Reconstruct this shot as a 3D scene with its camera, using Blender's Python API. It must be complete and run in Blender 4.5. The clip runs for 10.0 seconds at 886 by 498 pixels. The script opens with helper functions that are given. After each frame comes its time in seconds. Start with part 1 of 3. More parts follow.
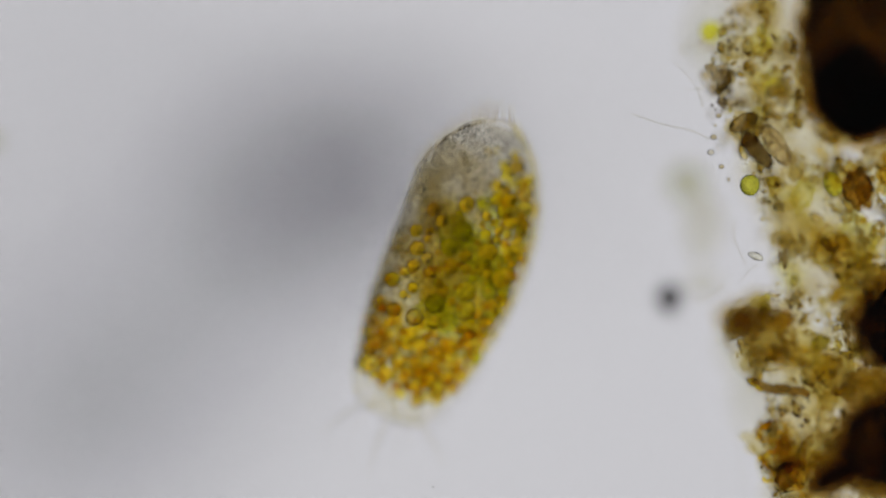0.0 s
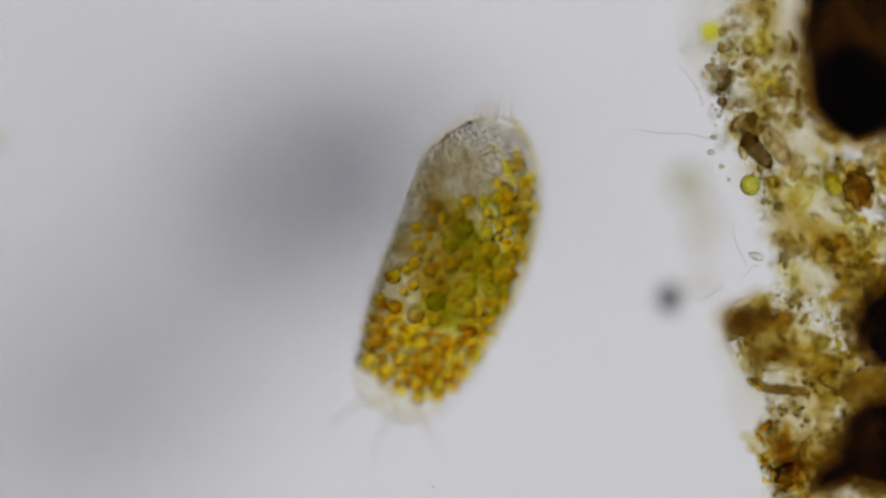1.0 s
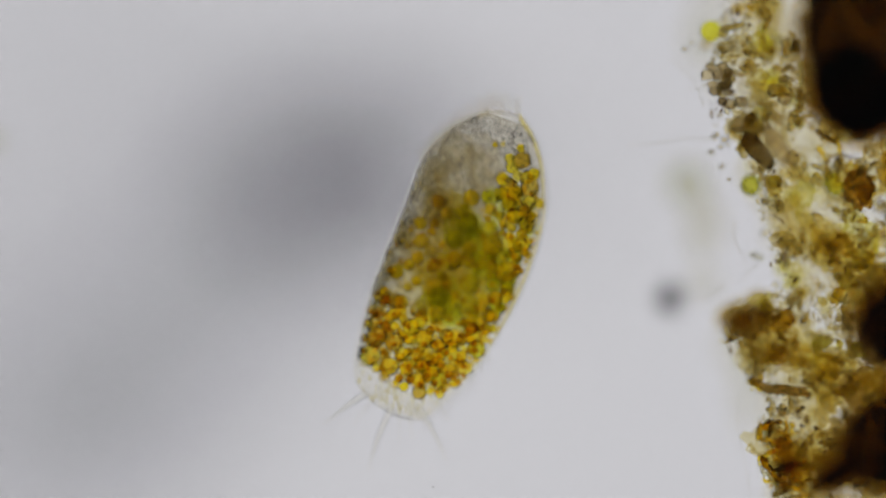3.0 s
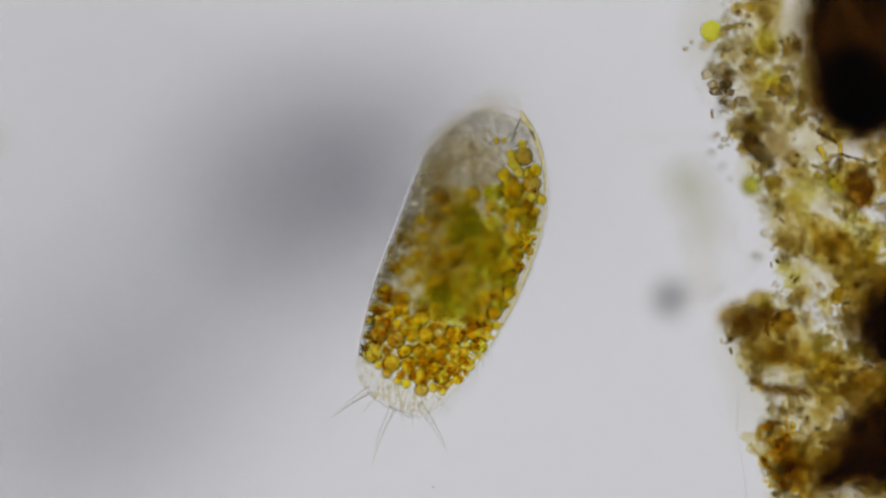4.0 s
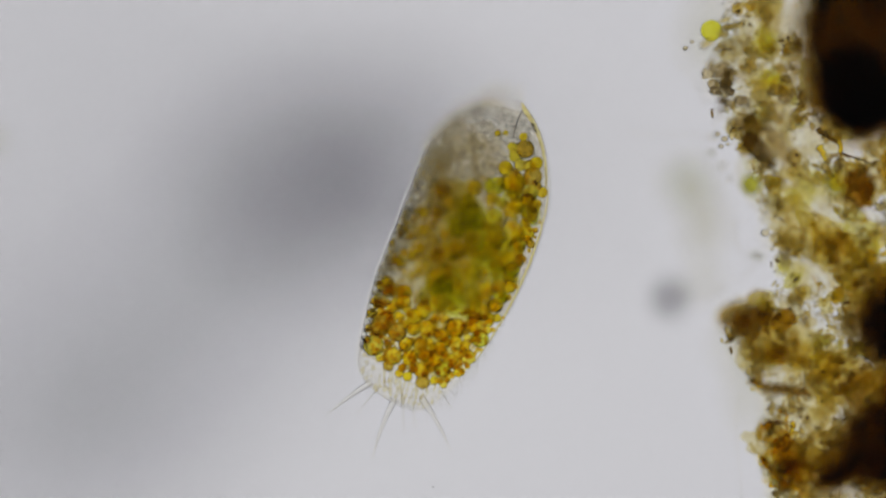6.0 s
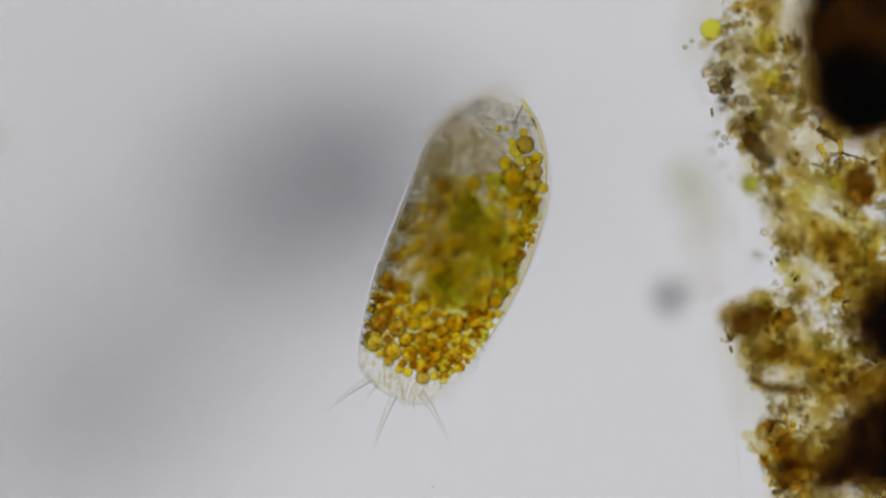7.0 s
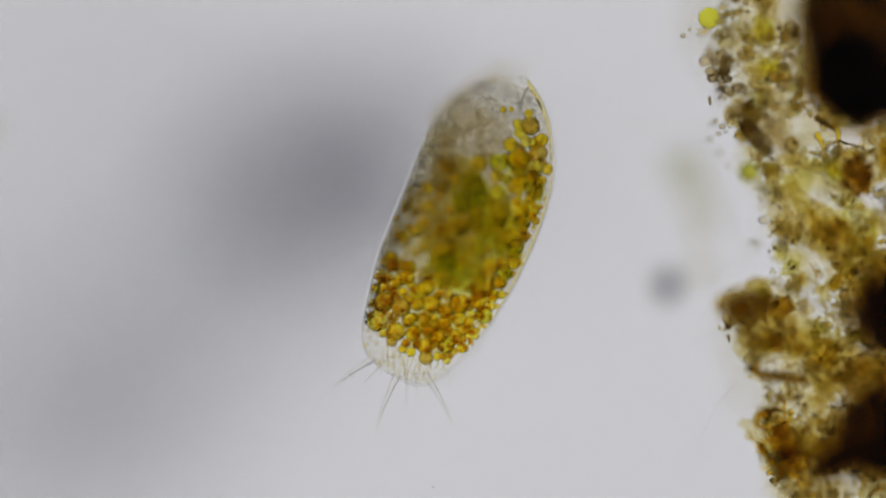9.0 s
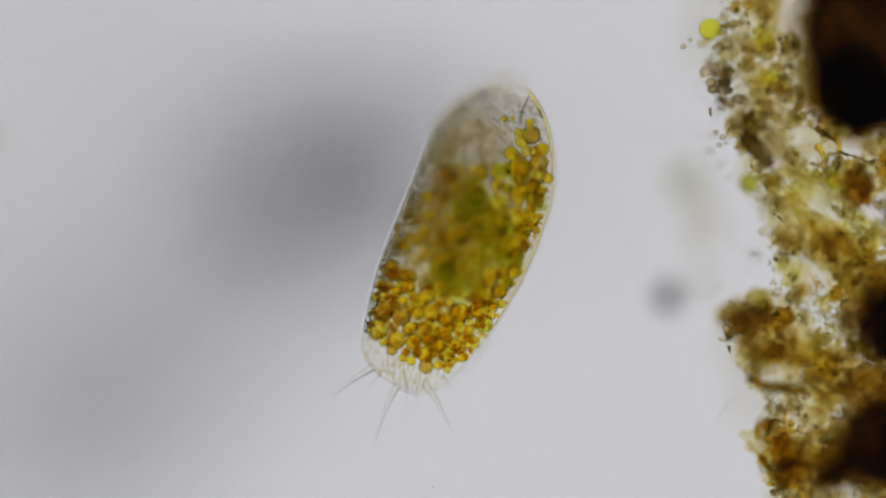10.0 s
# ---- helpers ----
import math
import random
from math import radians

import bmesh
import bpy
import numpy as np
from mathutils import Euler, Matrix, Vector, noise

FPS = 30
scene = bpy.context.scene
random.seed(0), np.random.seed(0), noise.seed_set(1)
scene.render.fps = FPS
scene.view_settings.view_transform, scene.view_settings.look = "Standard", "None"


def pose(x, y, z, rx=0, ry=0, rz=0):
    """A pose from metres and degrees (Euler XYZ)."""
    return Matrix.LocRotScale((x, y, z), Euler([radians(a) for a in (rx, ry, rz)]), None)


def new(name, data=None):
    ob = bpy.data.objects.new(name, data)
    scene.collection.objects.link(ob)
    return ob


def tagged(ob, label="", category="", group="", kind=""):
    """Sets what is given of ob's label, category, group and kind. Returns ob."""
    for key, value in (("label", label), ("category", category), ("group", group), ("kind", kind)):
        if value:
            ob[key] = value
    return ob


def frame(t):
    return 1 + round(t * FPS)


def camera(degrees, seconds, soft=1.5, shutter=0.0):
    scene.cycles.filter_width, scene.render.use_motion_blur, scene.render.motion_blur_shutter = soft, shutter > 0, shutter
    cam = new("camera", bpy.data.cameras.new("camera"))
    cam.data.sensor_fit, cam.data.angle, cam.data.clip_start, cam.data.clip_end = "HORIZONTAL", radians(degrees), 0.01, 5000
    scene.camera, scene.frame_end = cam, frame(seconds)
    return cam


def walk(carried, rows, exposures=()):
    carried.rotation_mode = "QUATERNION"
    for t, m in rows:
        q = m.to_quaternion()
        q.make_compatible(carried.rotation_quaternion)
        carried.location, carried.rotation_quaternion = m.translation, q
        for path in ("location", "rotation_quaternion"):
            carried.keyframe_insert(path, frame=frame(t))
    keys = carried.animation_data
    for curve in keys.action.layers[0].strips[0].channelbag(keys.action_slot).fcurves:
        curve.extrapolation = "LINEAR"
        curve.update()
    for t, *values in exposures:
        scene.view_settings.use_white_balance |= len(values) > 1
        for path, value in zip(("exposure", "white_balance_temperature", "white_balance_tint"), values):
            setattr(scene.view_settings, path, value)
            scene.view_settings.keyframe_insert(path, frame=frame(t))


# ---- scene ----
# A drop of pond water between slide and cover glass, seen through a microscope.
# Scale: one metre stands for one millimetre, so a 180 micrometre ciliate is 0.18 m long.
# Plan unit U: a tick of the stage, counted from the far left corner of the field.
U = 0.49 / 1568
MID = 0.036  # height of the swimming cell's middle above the slide


def at(a, b, z=0.0):
    return Vector(((a - 784) * U, (441 - b) * U, z))


# ---------------------------------------------------------------- camera
cam = camera(4.677, 10.0, soft=2.3)
cam.data.dof.use_dof = True
cam.data.dof.focus_distance = 6.0
cam.data.dof.aperture_fstop = 0.23

# seconds, stage shift right and down in ticks, height of the plane in focus
STAGE = [
    (0.0, 0, 0, 0.0560), (1.0, 0, 0, 0.0529), (1.2, 0, 0, 0.0506), (1.4, 0, 0, 0.0467),
    (1.6, 0, 0, 0.0420), (1.8, 0, 0, 0.0358), (2.0, 0, 0, 0.0358), (2.4, 0, 0, 0.0397), (2.6, 0, 0, 0.0443),
    (3.0, 0, 0, 0.0443), (3.8, 0, 0, 0.0397), (4.2, 0, 0, 0.0358), (5.0, 0, 0, 0.0350), (6.5, 0, 1.5, 0.0358),
    (7.0, 0, 2.5, 0.0358), (7.5, 1, 4.5, 0.0358), (8.0, 1.5, 8.5, 0.0358), (8.5, 3, 15, 0.0358), (9.0, 4, 23, 0.0358),
    (9.2, 4.5, 27, 0.0358), (9.4, 5, 29, 0.0358), (9.5, 5, 22, 0.0358), (9.6, 4.5, 14, 0.0358), 
    (9.8, 3.5, 6, 0.0358), (10.0, 3, 3.5, 0.0358)]
walk(cam, [(t, pose(a * U, -b * U, 6.0 + z)) for t, a, b, z in STAGE])

# ---------------------------------------------------------------- light
world = bpy.data.worlds.new("dim_room")
scene.world = world
world.use_nodes = True
world.node_tree.nodes["Background"].inputs[0].default_value = (0.9, 0.92, 1.0, 1)
world.node_tree.nodes["Background"].inputs[1].default_value = 0.06
scene.cycles.max_bounces = 48
scene.cycles.transmission_bounces = 48
scene.cycles.transparent_max_bounces = 64


# ---------------------------------------------------------------- materials
def material(name):
    mat = bpy.data.materials.new(name)
    mat.use_nodes = True
    mat.node_tree.nodes.clear()
    return mat, mat.node_tree.nodes, mat.node_tree.links


def mottled(nodes, links, colours, scale, spread=0.35, detail=4.0):
    """A colour that wanders between the given ones with a noise in the object's space, shifted from object to object."""
    coord = nodes.new("ShaderNodeTexCoord")
    info = nodes.new("ShaderNodeObjectInfo")
    shift = nodes.new("ShaderNodeVectorMath")
    shift.operation = "ADD"
    far = nodes.new("ShaderNodeMath")
    far.operation = "MULTIPLY"
    far.inputs[1].default_value = 37.0
    links.new(info.outputs["Random"], far.inputs[0])
    tex = nodes.new("ShaderNodeTexNoise")
    tex.inputs["Scale"].default_value = scale
    tex.inputs["Detail"].default_value = detail
    tex.inputs["Roughness"].default_value = 0.6
    links.new(coord.outputs["Object"], shift.inputs[0])
    links.new(far.outputs[0], shift.inputs[1])
    links.new(shift.outputs[0], tex.inputs["Vector"])
    lean = nodes.new("ShaderNodeMath")
    lean.operation = "MULTIPLY_ADD"
    lean.inputs[1].default_value = spread
    links.new(info.outputs["Random"], lean.inputs[0])
    low = nodes.new("ShaderNodeMath")
    low.operation = "SUBTRACT"
    low.inputs[1].default_value = spread / 2
    links.new(tex.outputs["Fac"], low.inputs[0])
    links.new(low.outputs[0], lean.inputs[2])
    ramp = nodes.new("ShaderNodeValToRGB")
    ends = ramp.color_ramp.elements
    ends[0].position, ends[1].position = 0.32, 0.68
    ends[0].color, ends[1].color = (*colours[0], 1), (*colours[-1], 1)
    for i, c in enumerate(colours[1:-1]):
        ends.new(0.32 + 0.36 * (i + 1) / (len(colours) - 1)).color = (*c, 1)
    links.new(lean.outputs[0], ramp.inputs[0])
    return ramp.outputs[0], tex.outputs["Fac"]


def clear_matter(name, colours, ior, scale=1.0, rough=0.0, bump=0.0, dist=0.001, haze=0.0, spread=0.35):
    """See-through living or organic matter in water: bends light a little and takes some of its colour at each surface."""
    mat, nodes, links = material(name)
    colour, grain = mottled(nodes, links, colours, scale, spread)
    bend = nodes.new("ShaderNodeBsdfRefraction")
    bend.inputs["IOR"].default_value = ior
    bend.inputs["Roughness"].default_value = rough
    links.new(colour, bend.inputs["Color"])
    if bump:
        relief = nodes.new("ShaderNodeBump")
        relief.inputs["Strength"].default_value = bump
        relief.inputs["Distance"].default_value = dist
        links.new(grain, relief.inputs["Height"])
        links.new(relief.outputs[0], bend.inputs["Normal"])
    shader = bend.outputs[0]
    if haze:
        milk = nodes.new("ShaderNodeBsdfTranslucent")
        links.new(colour, milk.inputs["Color"])
        mix = nodes.new("ShaderNodeMixShader")
        mix.inputs[0].default_value = haze
        links.new(shader, mix.inputs[1])
        links.new(milk.outputs[0], mix.inputs[2])
        shader = mix.outputs[0]
    out = nodes.new("ShaderNodeOutputMaterial")
    links.new(shader, out.inputs["Surface"])
    return mat


def stain(name, colours, scale=1.0, spread=0.35):
    """Thin coloured matter with the same index as the water: it only takes colour away."""
    mat, nodes, links = material(name)
    colour, _ = mottled(nodes, links, colours, scale, spread)
    pass_on = nodes.new("ShaderNodeBsdfTransparent")
    links.new(colour, pass_on.inputs["Color"])
    out = nodes.new("ShaderNodeOutputMaterial")
    links.new(pass_on.outputs[0], out.inputs["Surface"])
    return mat


def dense(name, colours, scale, thin=0.0):
    """Nearly opaque earthy matter."""
    mat, nodes, links = material(name)
    colour, grain = mottled(nodes, links, colours, scale, 0.2)
    body = nodes.new("ShaderNodeBsdfPrincipled")
    body.inputs["Roughness"].default_value = 0.9
    body.inputs["Specular IOR Level"].default_value = 0.05
    links.new(colour, body.inputs["Base Color"])
    relief = nodes.new("ShaderNodeBump")
    relief.inputs["Strength"].default_value = 0.6
    relief.inputs["Distance"].default_value = 0.002
    links.new(grain, relief.inputs["Height"])
    links.new(relief.outputs[0], body.inputs["Normal"])
    shader = body.outputs[0]
    if thin:
        pass_on = nodes.new("ShaderNodeBsdfTransparent")
        pass_on.inputs[0].default_value = (0.87, 0.80, 0.62, 1)
        mix = nodes.new("ShaderNodeMixShader")
        mix.inputs[0].default_value = thin
        links.new(shader, mix.inputs[1])
        links.new(pass_on.outputs[0], mix.inputs[2])
        shader = mix.outputs[0]
    out = nodes.new("ShaderNodeOutputMaterial")
    links.new(shader, out.inputs["Surface"])
    return mat


def glass_plate(name):
    mat, nodes, links = material(name)
    pass_on = nodes.new("ShaderNodeBsdfTransparent")
    pass_on.inputs[0].default_value = (0.995, 0.998, 0.997, 1)
    shine = nodes.new("ShaderNodeBsdfGlossy")
    shine.inputs["Roughness"].default_value = 0.02
    mix = nodes.new("ShaderNodeMixShader")
    mix.inputs[0].default_value = 0.015
    links.new(pass_on.outputs[0], mix.inputs[1])
    links.new(shine.outputs[0], mix.inputs[2])
    out = nodes.new("ShaderNodeOutputMaterial")
    links.new(mix.outputs[0], out.inputs["Surface"])
    return mat


def lamp_glow(name, colour, strength):
    mat, nodes, links = material(name)
    glow = nodes.new("ShaderNodeEmission")
    glow.inputs[0].default_value = (*colour, 1)
    glow.inputs[1].default_value = strength
    out = nodes.new("ShaderNodeOutputMaterial")
    links.new(glow.outputs[0], out.inputs["Surface"])
    return mat


M_LAMP = lamp_glow("lamp_diffuser", (1.014, 0.988, 1.042), 0.628)
M_METAL = dense("black_lacquer", [(0.02, 0.02, 0.02), (0.03, 0.03, 0.032)], 12)
M_GLASS = glass_plate("clear_glass")
M_SMEAR = stain("grey_lens_smear", [(0.58, 0.574, 0.59), (0.69, 0.684, 0.695)], 9)
# thin smear tint, also spread wide to put the uneven background light into colour
M_SMEAR_DIM = stain("thin_smear_and_dimming", [(0.945, 0.945, 0.947), (0.98, 0.98, 0.98)], 7)
M_PELLICLE = clear_matter("cell_pellicle", [(0.975, 0.968, 0.94), (0.992, 0.988, 0.97)], 1.009, 160, bump=0.10, dist=0.0006)
# yellow tint stands in for the optics' colour fringe on right-hand edges
M_LIP_FRINGE = clear_matter("lip_and_colour_fringe", [(0.985, 0.93, 0.58), (1.0, 0.97, 0.74)], 1.04, 60)
M_CYTO = stain("grainy_cytoplasm", [(0.72, 0.70, 0.64), (0.90, 0.88, 0.83), (0.97, 0.96, 0.93)], 520, 0.1)
M_ENDO = stain("grainy_endoplasm", [(0.90, 0.87, 0.76), (0.965, 0.945, 0.87), (0.99, 0.985, 0.955)], 330, 0.1)
M_AMBER = clear_matter("amber_globule", [(0.97, 0.835, 0.18), (0.99, 0.90, 0.28), (1.0, 0.945, 0.40)], 1.068, 2.2, bump=0.07, dist=0.0006)
M_YELLOW = clear_matter("yellow_globule", [(0.985, 0.875, 0.14), (1.0, 0.94, 0.30)], 1.07, 2.0, bump=0.07, dist=0.0006)
M_OLIVE = clear_matter("olive_globule", [(0.85, 0.86, 0.23), (0.955, 0.945, 0.40)], 1.068, 2.0, bump=0.07, dist=0.0006)
M_BROWN = clear_matter("brown_globule", [(0.84, 0.70, 0.24), (0.955, 0.86, 0.40)], 1.078, 2.4, bump=0.12, dist=0.0006)
M_PALE = clear_matter("pale_globule", [(0.93, 0.86, 0.42), (0.98, 0.94, 0.66)], 1.09, 1.2)
M_VACUOLE = stain("olive_vacuole", [(0.905, 0.925, 0.53), (0.965, 0.97, 0.73)], 1.8)
M_VACUOLE_BROWN = stain("brown_vacuole", [(0.93, 0.905, 0.70), (0.98, 0.965, 0.84)], 1.2)
M_PLASM = stain("olive_plasm", [(0.965, 0.94, 0.74), (0.985, 0.97, 0.85)], 2.0)
M_SAC = stain("hazy_sac", [(0.945, 0.928, 0.865), (0.985, 0.976, 0.945)], 2.5)
M_DROPLET = clear_matter("amber_droplet", [(0.93, 0.80, 0.30), (0.985, 0.92, 0.46), (1.0, 0.97, 0.7)], 1.035, 160)
M_DOT = clear_matter("dark_granule", [(0.70, 0.70, 0.71), (0.90, 0.90, 0.87)], 1.08, 300)
M_CIRRUS = clear_matter("pale_cirrus", [(0.985, 0.98, 0.95), (0.995, 0.99, 0.97)], 1.065)
M_FIBRE = clear_matter("pale_fibre", [(0.98, 0.955, 0.82), (0.995, 0.98, 0.90)], 1.025)
M_FLANK = clear_matter("flank_grain", [(0.78, 0.72, 0.52), (0.94, 0.90, 0.72), (0.99, 0.97, 0.88)], 1.05, 420)
M_DUST = stain("grey_dust", [(0.62, 0.62, 0.62), (0.74, 0.74, 0.74)], 200)
M_THREAD = clear_matter("pale_thread", [(0.92, 0.90, 0.84), (0.96, 0.95, 0.91)], 1.06)
M_BEAD = clear_matter("clear_bead", [(0.90, 0.84, 0.66), (0.98, 0.96, 0.88)], 1.14, 200)
M_SCALE = clear_matter("amber_scale", [(0.70, 0.50, 0.06), (0.96, 0.80, 0.16), (0.995, 0.92, 0.36)], 1.08, 300, bump=0.3)
M_CILIA = stain("fine_cilia", [(0.94, 0.92, 0.86), (0.975, 0.96, 0.92)], 50)

M_FLAKE = [
    clear_matter("straw_flake", [(0.82, 0.755, 0.50), (0.975, 0.955, 0.86), (1.0, 0.99, 0.96)], 1.011, 5, 0.01, 0.3, 0.0006),
    clear_matter("ochre_flake", [(0.80, 0.67, 0.24), (0.975, 0.91, 0.55), (0.995, 0.97, 0.80)], 1.012, 5, 0.01, 0.3, 0.0006),
    clear_matter("moss_flake", [(0.81, 0.78, 0.36), (0.965, 0.945, 0.62), (0.99, 0.98, 0.82)], 1.011, 5, 0.01, 0.3, 0.0006),
    clear_matter("umber_flake", [(0.76, 0.65, 0.33), (0.945, 0.885, 0.62), (0.985, 0.96, 0.85)], 1.014, 5, 0.01, 0.3, 0.0006)]
M_FLOC = stain("straw_floc", [(0.91, 0.87, 0.70), (0.99, 0.98, 0.91)], 3.5)
M_WASH = stain("pale_slime", [(0.962, 0.949, 0.89), (0.987, 0.98, 0.95)], 3.5)
M_FLOC_BROWN = stain("brown_floc", [(0.895, 0.85, 0.69), (0.98, 0.96, 0.88)], 3.5)
M_FLOC_OCHRE = stain("ochre_floc", [(0.90, 0.855, 0.60), (0.985, 0.965, 0.84)], 3.5)
M_FLOC_GREEN = stain("olive_floc", [(0.90, 0.885, 0.60), (0.985, 0.975, 0.82)], 3.5)
M_GRIT = clear_matter("organic_grit", [(0.84, 0.76, 0.50), (0.96, 0.91, 0.68), (0.99, 0.97, 0.90)], 1.08, 350)
M_GRIT_DARK = clear_matter("dark_grit", [(0.52, 0.43, 0.25), (0.78, 0.68, 0.45)], 1.08, 350)
M_LUMP = stain("black_brown_humus", [(0.15, 0.095, 0.026), (0.46, 0.35, 0.13)], 42)
M_LUMP_RIM = stain("brown_humus_rim", [(0.66, 0.54, 0.30), (0.97, 0.94, 0.84)], 90)
M_HUMUS = dense("brown_humus", [(0.08, 0.055, 0.016), (0.18, 0.13, 0.04)], 60, 0.94)
M_ALGA_YELLOW = clear_matter("yellow_alga", [(0.93, 0.915, 0.22), (0.98, 0.975, 0.42)], 1.035, 220)
M_ALGA_GREEN = clear_matter("green_alga", [(0.75, 0.75, 0.23), (0.94, 0.93, 0.42)], 1.085, 200)
M_ALGA_BROWN = clear_matter("brown_alga", [(0.42, 0.35, 0.22), (0.75, 0.67, 0.50), (0.93, 0.88, 0.74)], 1.05, 360, bump=0.5)
M_ALGA_DARK = clear_matter("dark_alga", [(0.20, 0.15, 0.10), (0.62, 0.53, 0.37), (0.86, 0.79, 0.62)], 1.07, 380, bump=0.5)
M_LOBE = clear_matter("brown_lobed_matter", [(0.55, 0.40, 0.13), (0.80, 0.66, 0.32), (0.93, 0.83, 0.52)], 1.022, 300, bump=0.4)
M_VEIL = stain("brownish_veil", [(0.895, 0.885, 0.82), (0.96, 0.955, 0.915)], 30)
M_CRYSTAL = clear_matter("clear_crystal", [(0.93, 0.92, 0.78), (0.98, 0.97, 0.9)], 1.14, 40)
M_ROD = clear_matter("dark_rod", [(0.36, 0.27, 0.13), (0.70, 0.57, 0.30)], 1.06, 110, bump=0.3)
M_HAZY = stain("hazy_mote", [(0.74, 0.74, 0.60), (0.90, 0.90, 0.82)], 30)
M_MOTE = stain("dark_mote", [(0.30, 0.29, 0.285), (0.46, 0.45, 0.43)], 60)


# ---------------------------------------------------------------- builders
def mesh_of(bm, name, mat, smooth=True):
    me = bpy.data.meshes.new(name)
    bm.to_mesh(me)
    bm.free()
    me.materials.append(mat)
    if smooth:
        me.polygons.foreach_set("use_smooth", [True] * len(me.polygons))
    return me


def part(name, bm, mat, parent, label="", smooth=True):
    ob = new(name, mesh_of(bm, name, mat, smooth))
    ob.parent = parent
    return tagged(ob, label)


def piece(name, me, parent, m):
    ob = new(name, me)
    ob.parent = parent
    ob.matrix_basis = m
    return ob


def lump(seed, size, amp=0.18, freq=1.6, steps=3, keen=0.0):
    """An uneven rounded body with the given half sizes."""
    bm = bmesh.new()
    bmesh.ops.create_icosphere(bm, subdivisions=steps, radius=1.0)
    off = Vector((seed * 7.13, seed * 3.7, seed * 1.9))
    for v in bm.verts:
        n = v.co.normalized()
        h = noise.noise(n * freq + off) + 0.5 * noise.noise(n * freq * 2.3 + off) + keen * noise.noise(n * freq * 6 + off)
        c = n * (1 + amp * h)
        v.co = Vector((c.x * size[0], c.y * size[1], c.z * size[2]))
    return bm


def unit_ball(steps):
    bm = bmesh.new()
    bmesh.ops.create_icosphere(bm, subdivisions=steps, radius=1.0)
    bm.verts.ensure_lookup_table()
    verts = np.array([v.co[:] for v in bm.verts])
    faces = np.array([[v.index for v in f.verts] for f in bm.faces])
    bm.free()
    return verts, faces


BALLS = {k: unit_ball(k) for k in (1, 2)}


def swarm(name, spots, mat, parent, label, steps=1, ragged=0.0):
    """Very many tiny bodies in one mesh: spots are (place, three half sizes, turn)."""
    verts, faces = BALLS[steps]
    dice = np.random.RandomState(len(spots))
    all_v, all_f = [], []
    for i, (p, size, turn) in enumerate(spots):
        c, q = math.cos(turn), math.sin(turn)
        v = verts * (1 + ragged * dice.uniform(-1, 1, (len(verts), 1))) * np.array(size)
        v = np.stack((v[:, 0] * c - v[:, 1] * q, v[:, 0] * q + v[:, 1] * c, v[:, 2]), 1)
        all_v.append(v + np.array(p))
        all_f.append(faces + i * len(verts))
    me = bpy.data.meshes.new(name)
    me.from_pydata(np.concatenate(all_v).tolist(), [], np.concatenate(all_f).tolist())
    me.materials.append(mat)
    me.polygons.foreach_set("use_smooth", [True] * len(me.polygons))
    ob = new(name, me)
    ob.parent = parent
    return tagged(ob, label, kind="stuff")


def tube(points, radii, sides=8):
    """A closed round strand through the points."""
    bm = bmesh.new()
    rings = []
    for i, (p, r) in enumerate(zip(points, radii)):
        d = (points[min(i + 1, len(points) - 1)] - points[max(i - 1, 0)]).normalized()
        side = d.cross(Vector((0.13, 0.07, 1))).normalized()
        up = side.cross(d)
        rings.append([bm.verts.new(p + (side * math.cos(a) + up * math.sin(a)) * r) for a in (2 * math.pi * k / sides for k in range(sides))])
    for a, b in zip(rings, rings[1:]):
        for k in range(sides):
            bm.faces.new((a[k], a[(k + 1) % sides], b[(k + 1) % sides], b[k]))
    bm.faces.new(rings[0][::-1])
    bm.faces.new(rings[-1])
    bmesh.ops.recalc_face_normals(bm, faces=bm.faces)
    return bm


def strand(a, b, bow, r0, r1, steps=12, wave=0.0, turns=1.0, sides=8):
    """A strand from a to b, bowed sideways, thinning from r0 to r1."""
    side = (b - a).cross(Vector((0, 0, 1))).normalized()
    pts, radii = [], []
    for i in range(steps + 1):
        k = i / steps
        pts.append(a.lerp(b, k) + side * (bow * 4 * k * (1 - k) + wave * math.sin(k * turns * 2 * math.pi)))
        radii.append(r0 + (r1 - r0) * k)
    return tube(pts, radii, sides)


def plate(sx, sy, sz, edge):
    bm = bmesh.new()
    bmesh.ops.create_cube(bm, size=1.0)
    for v in bm.verts:
        v.co = Vector((v.co.x * sx, v.co.y * sy, v.co.z * sz))
    bmesh.ops.bevel(bm, geom=bm.edges[:], offset=edge, segments=2, affect="EDGES")
    return bm


def disc(radius, depth, edge, sides=96):
    bm = bmesh.new()
    bmesh.ops.create_cone(bm, cap_ends=True, segments=sides, radius1=radius, radius2=radius, depth=depth)
    rim = [e for e in bm.edges if abs(e.verts[0].co.z - e.verts[1].co.z) < 1e-6]
    bmesh.ops.bevel(bm, geom=rim, offset=edge, segments=2, affect="EDGES")
    return bm


def thing(name, where, label, category, group="", kind=""):
    ob = new(name)
    ob.location = where
    ob.empty_display_size = 0.01
    return tagged(ob, label, category, group, kind)


def whole(name, bm, mat, where, label, category, group="", turn=0.0, smooth=True, kind=""):
    ob = new(name, mesh_of(bm, name, mat, smooth))
    ob.location = where
    ob.rotation_euler = (0, 0, radians(turn))
    return tagged(ob, label, category, group, kind)


# ---------------------------------------------------------------- slide, cover glass and lamp
LENS = -0.36
whole("ground", plate(1.3, 0.9, 0.05, 0.004), M_GLASS, (0, 0, -0.0252), "clear glass microscope slide under the water", "glass slide", kind="structure")
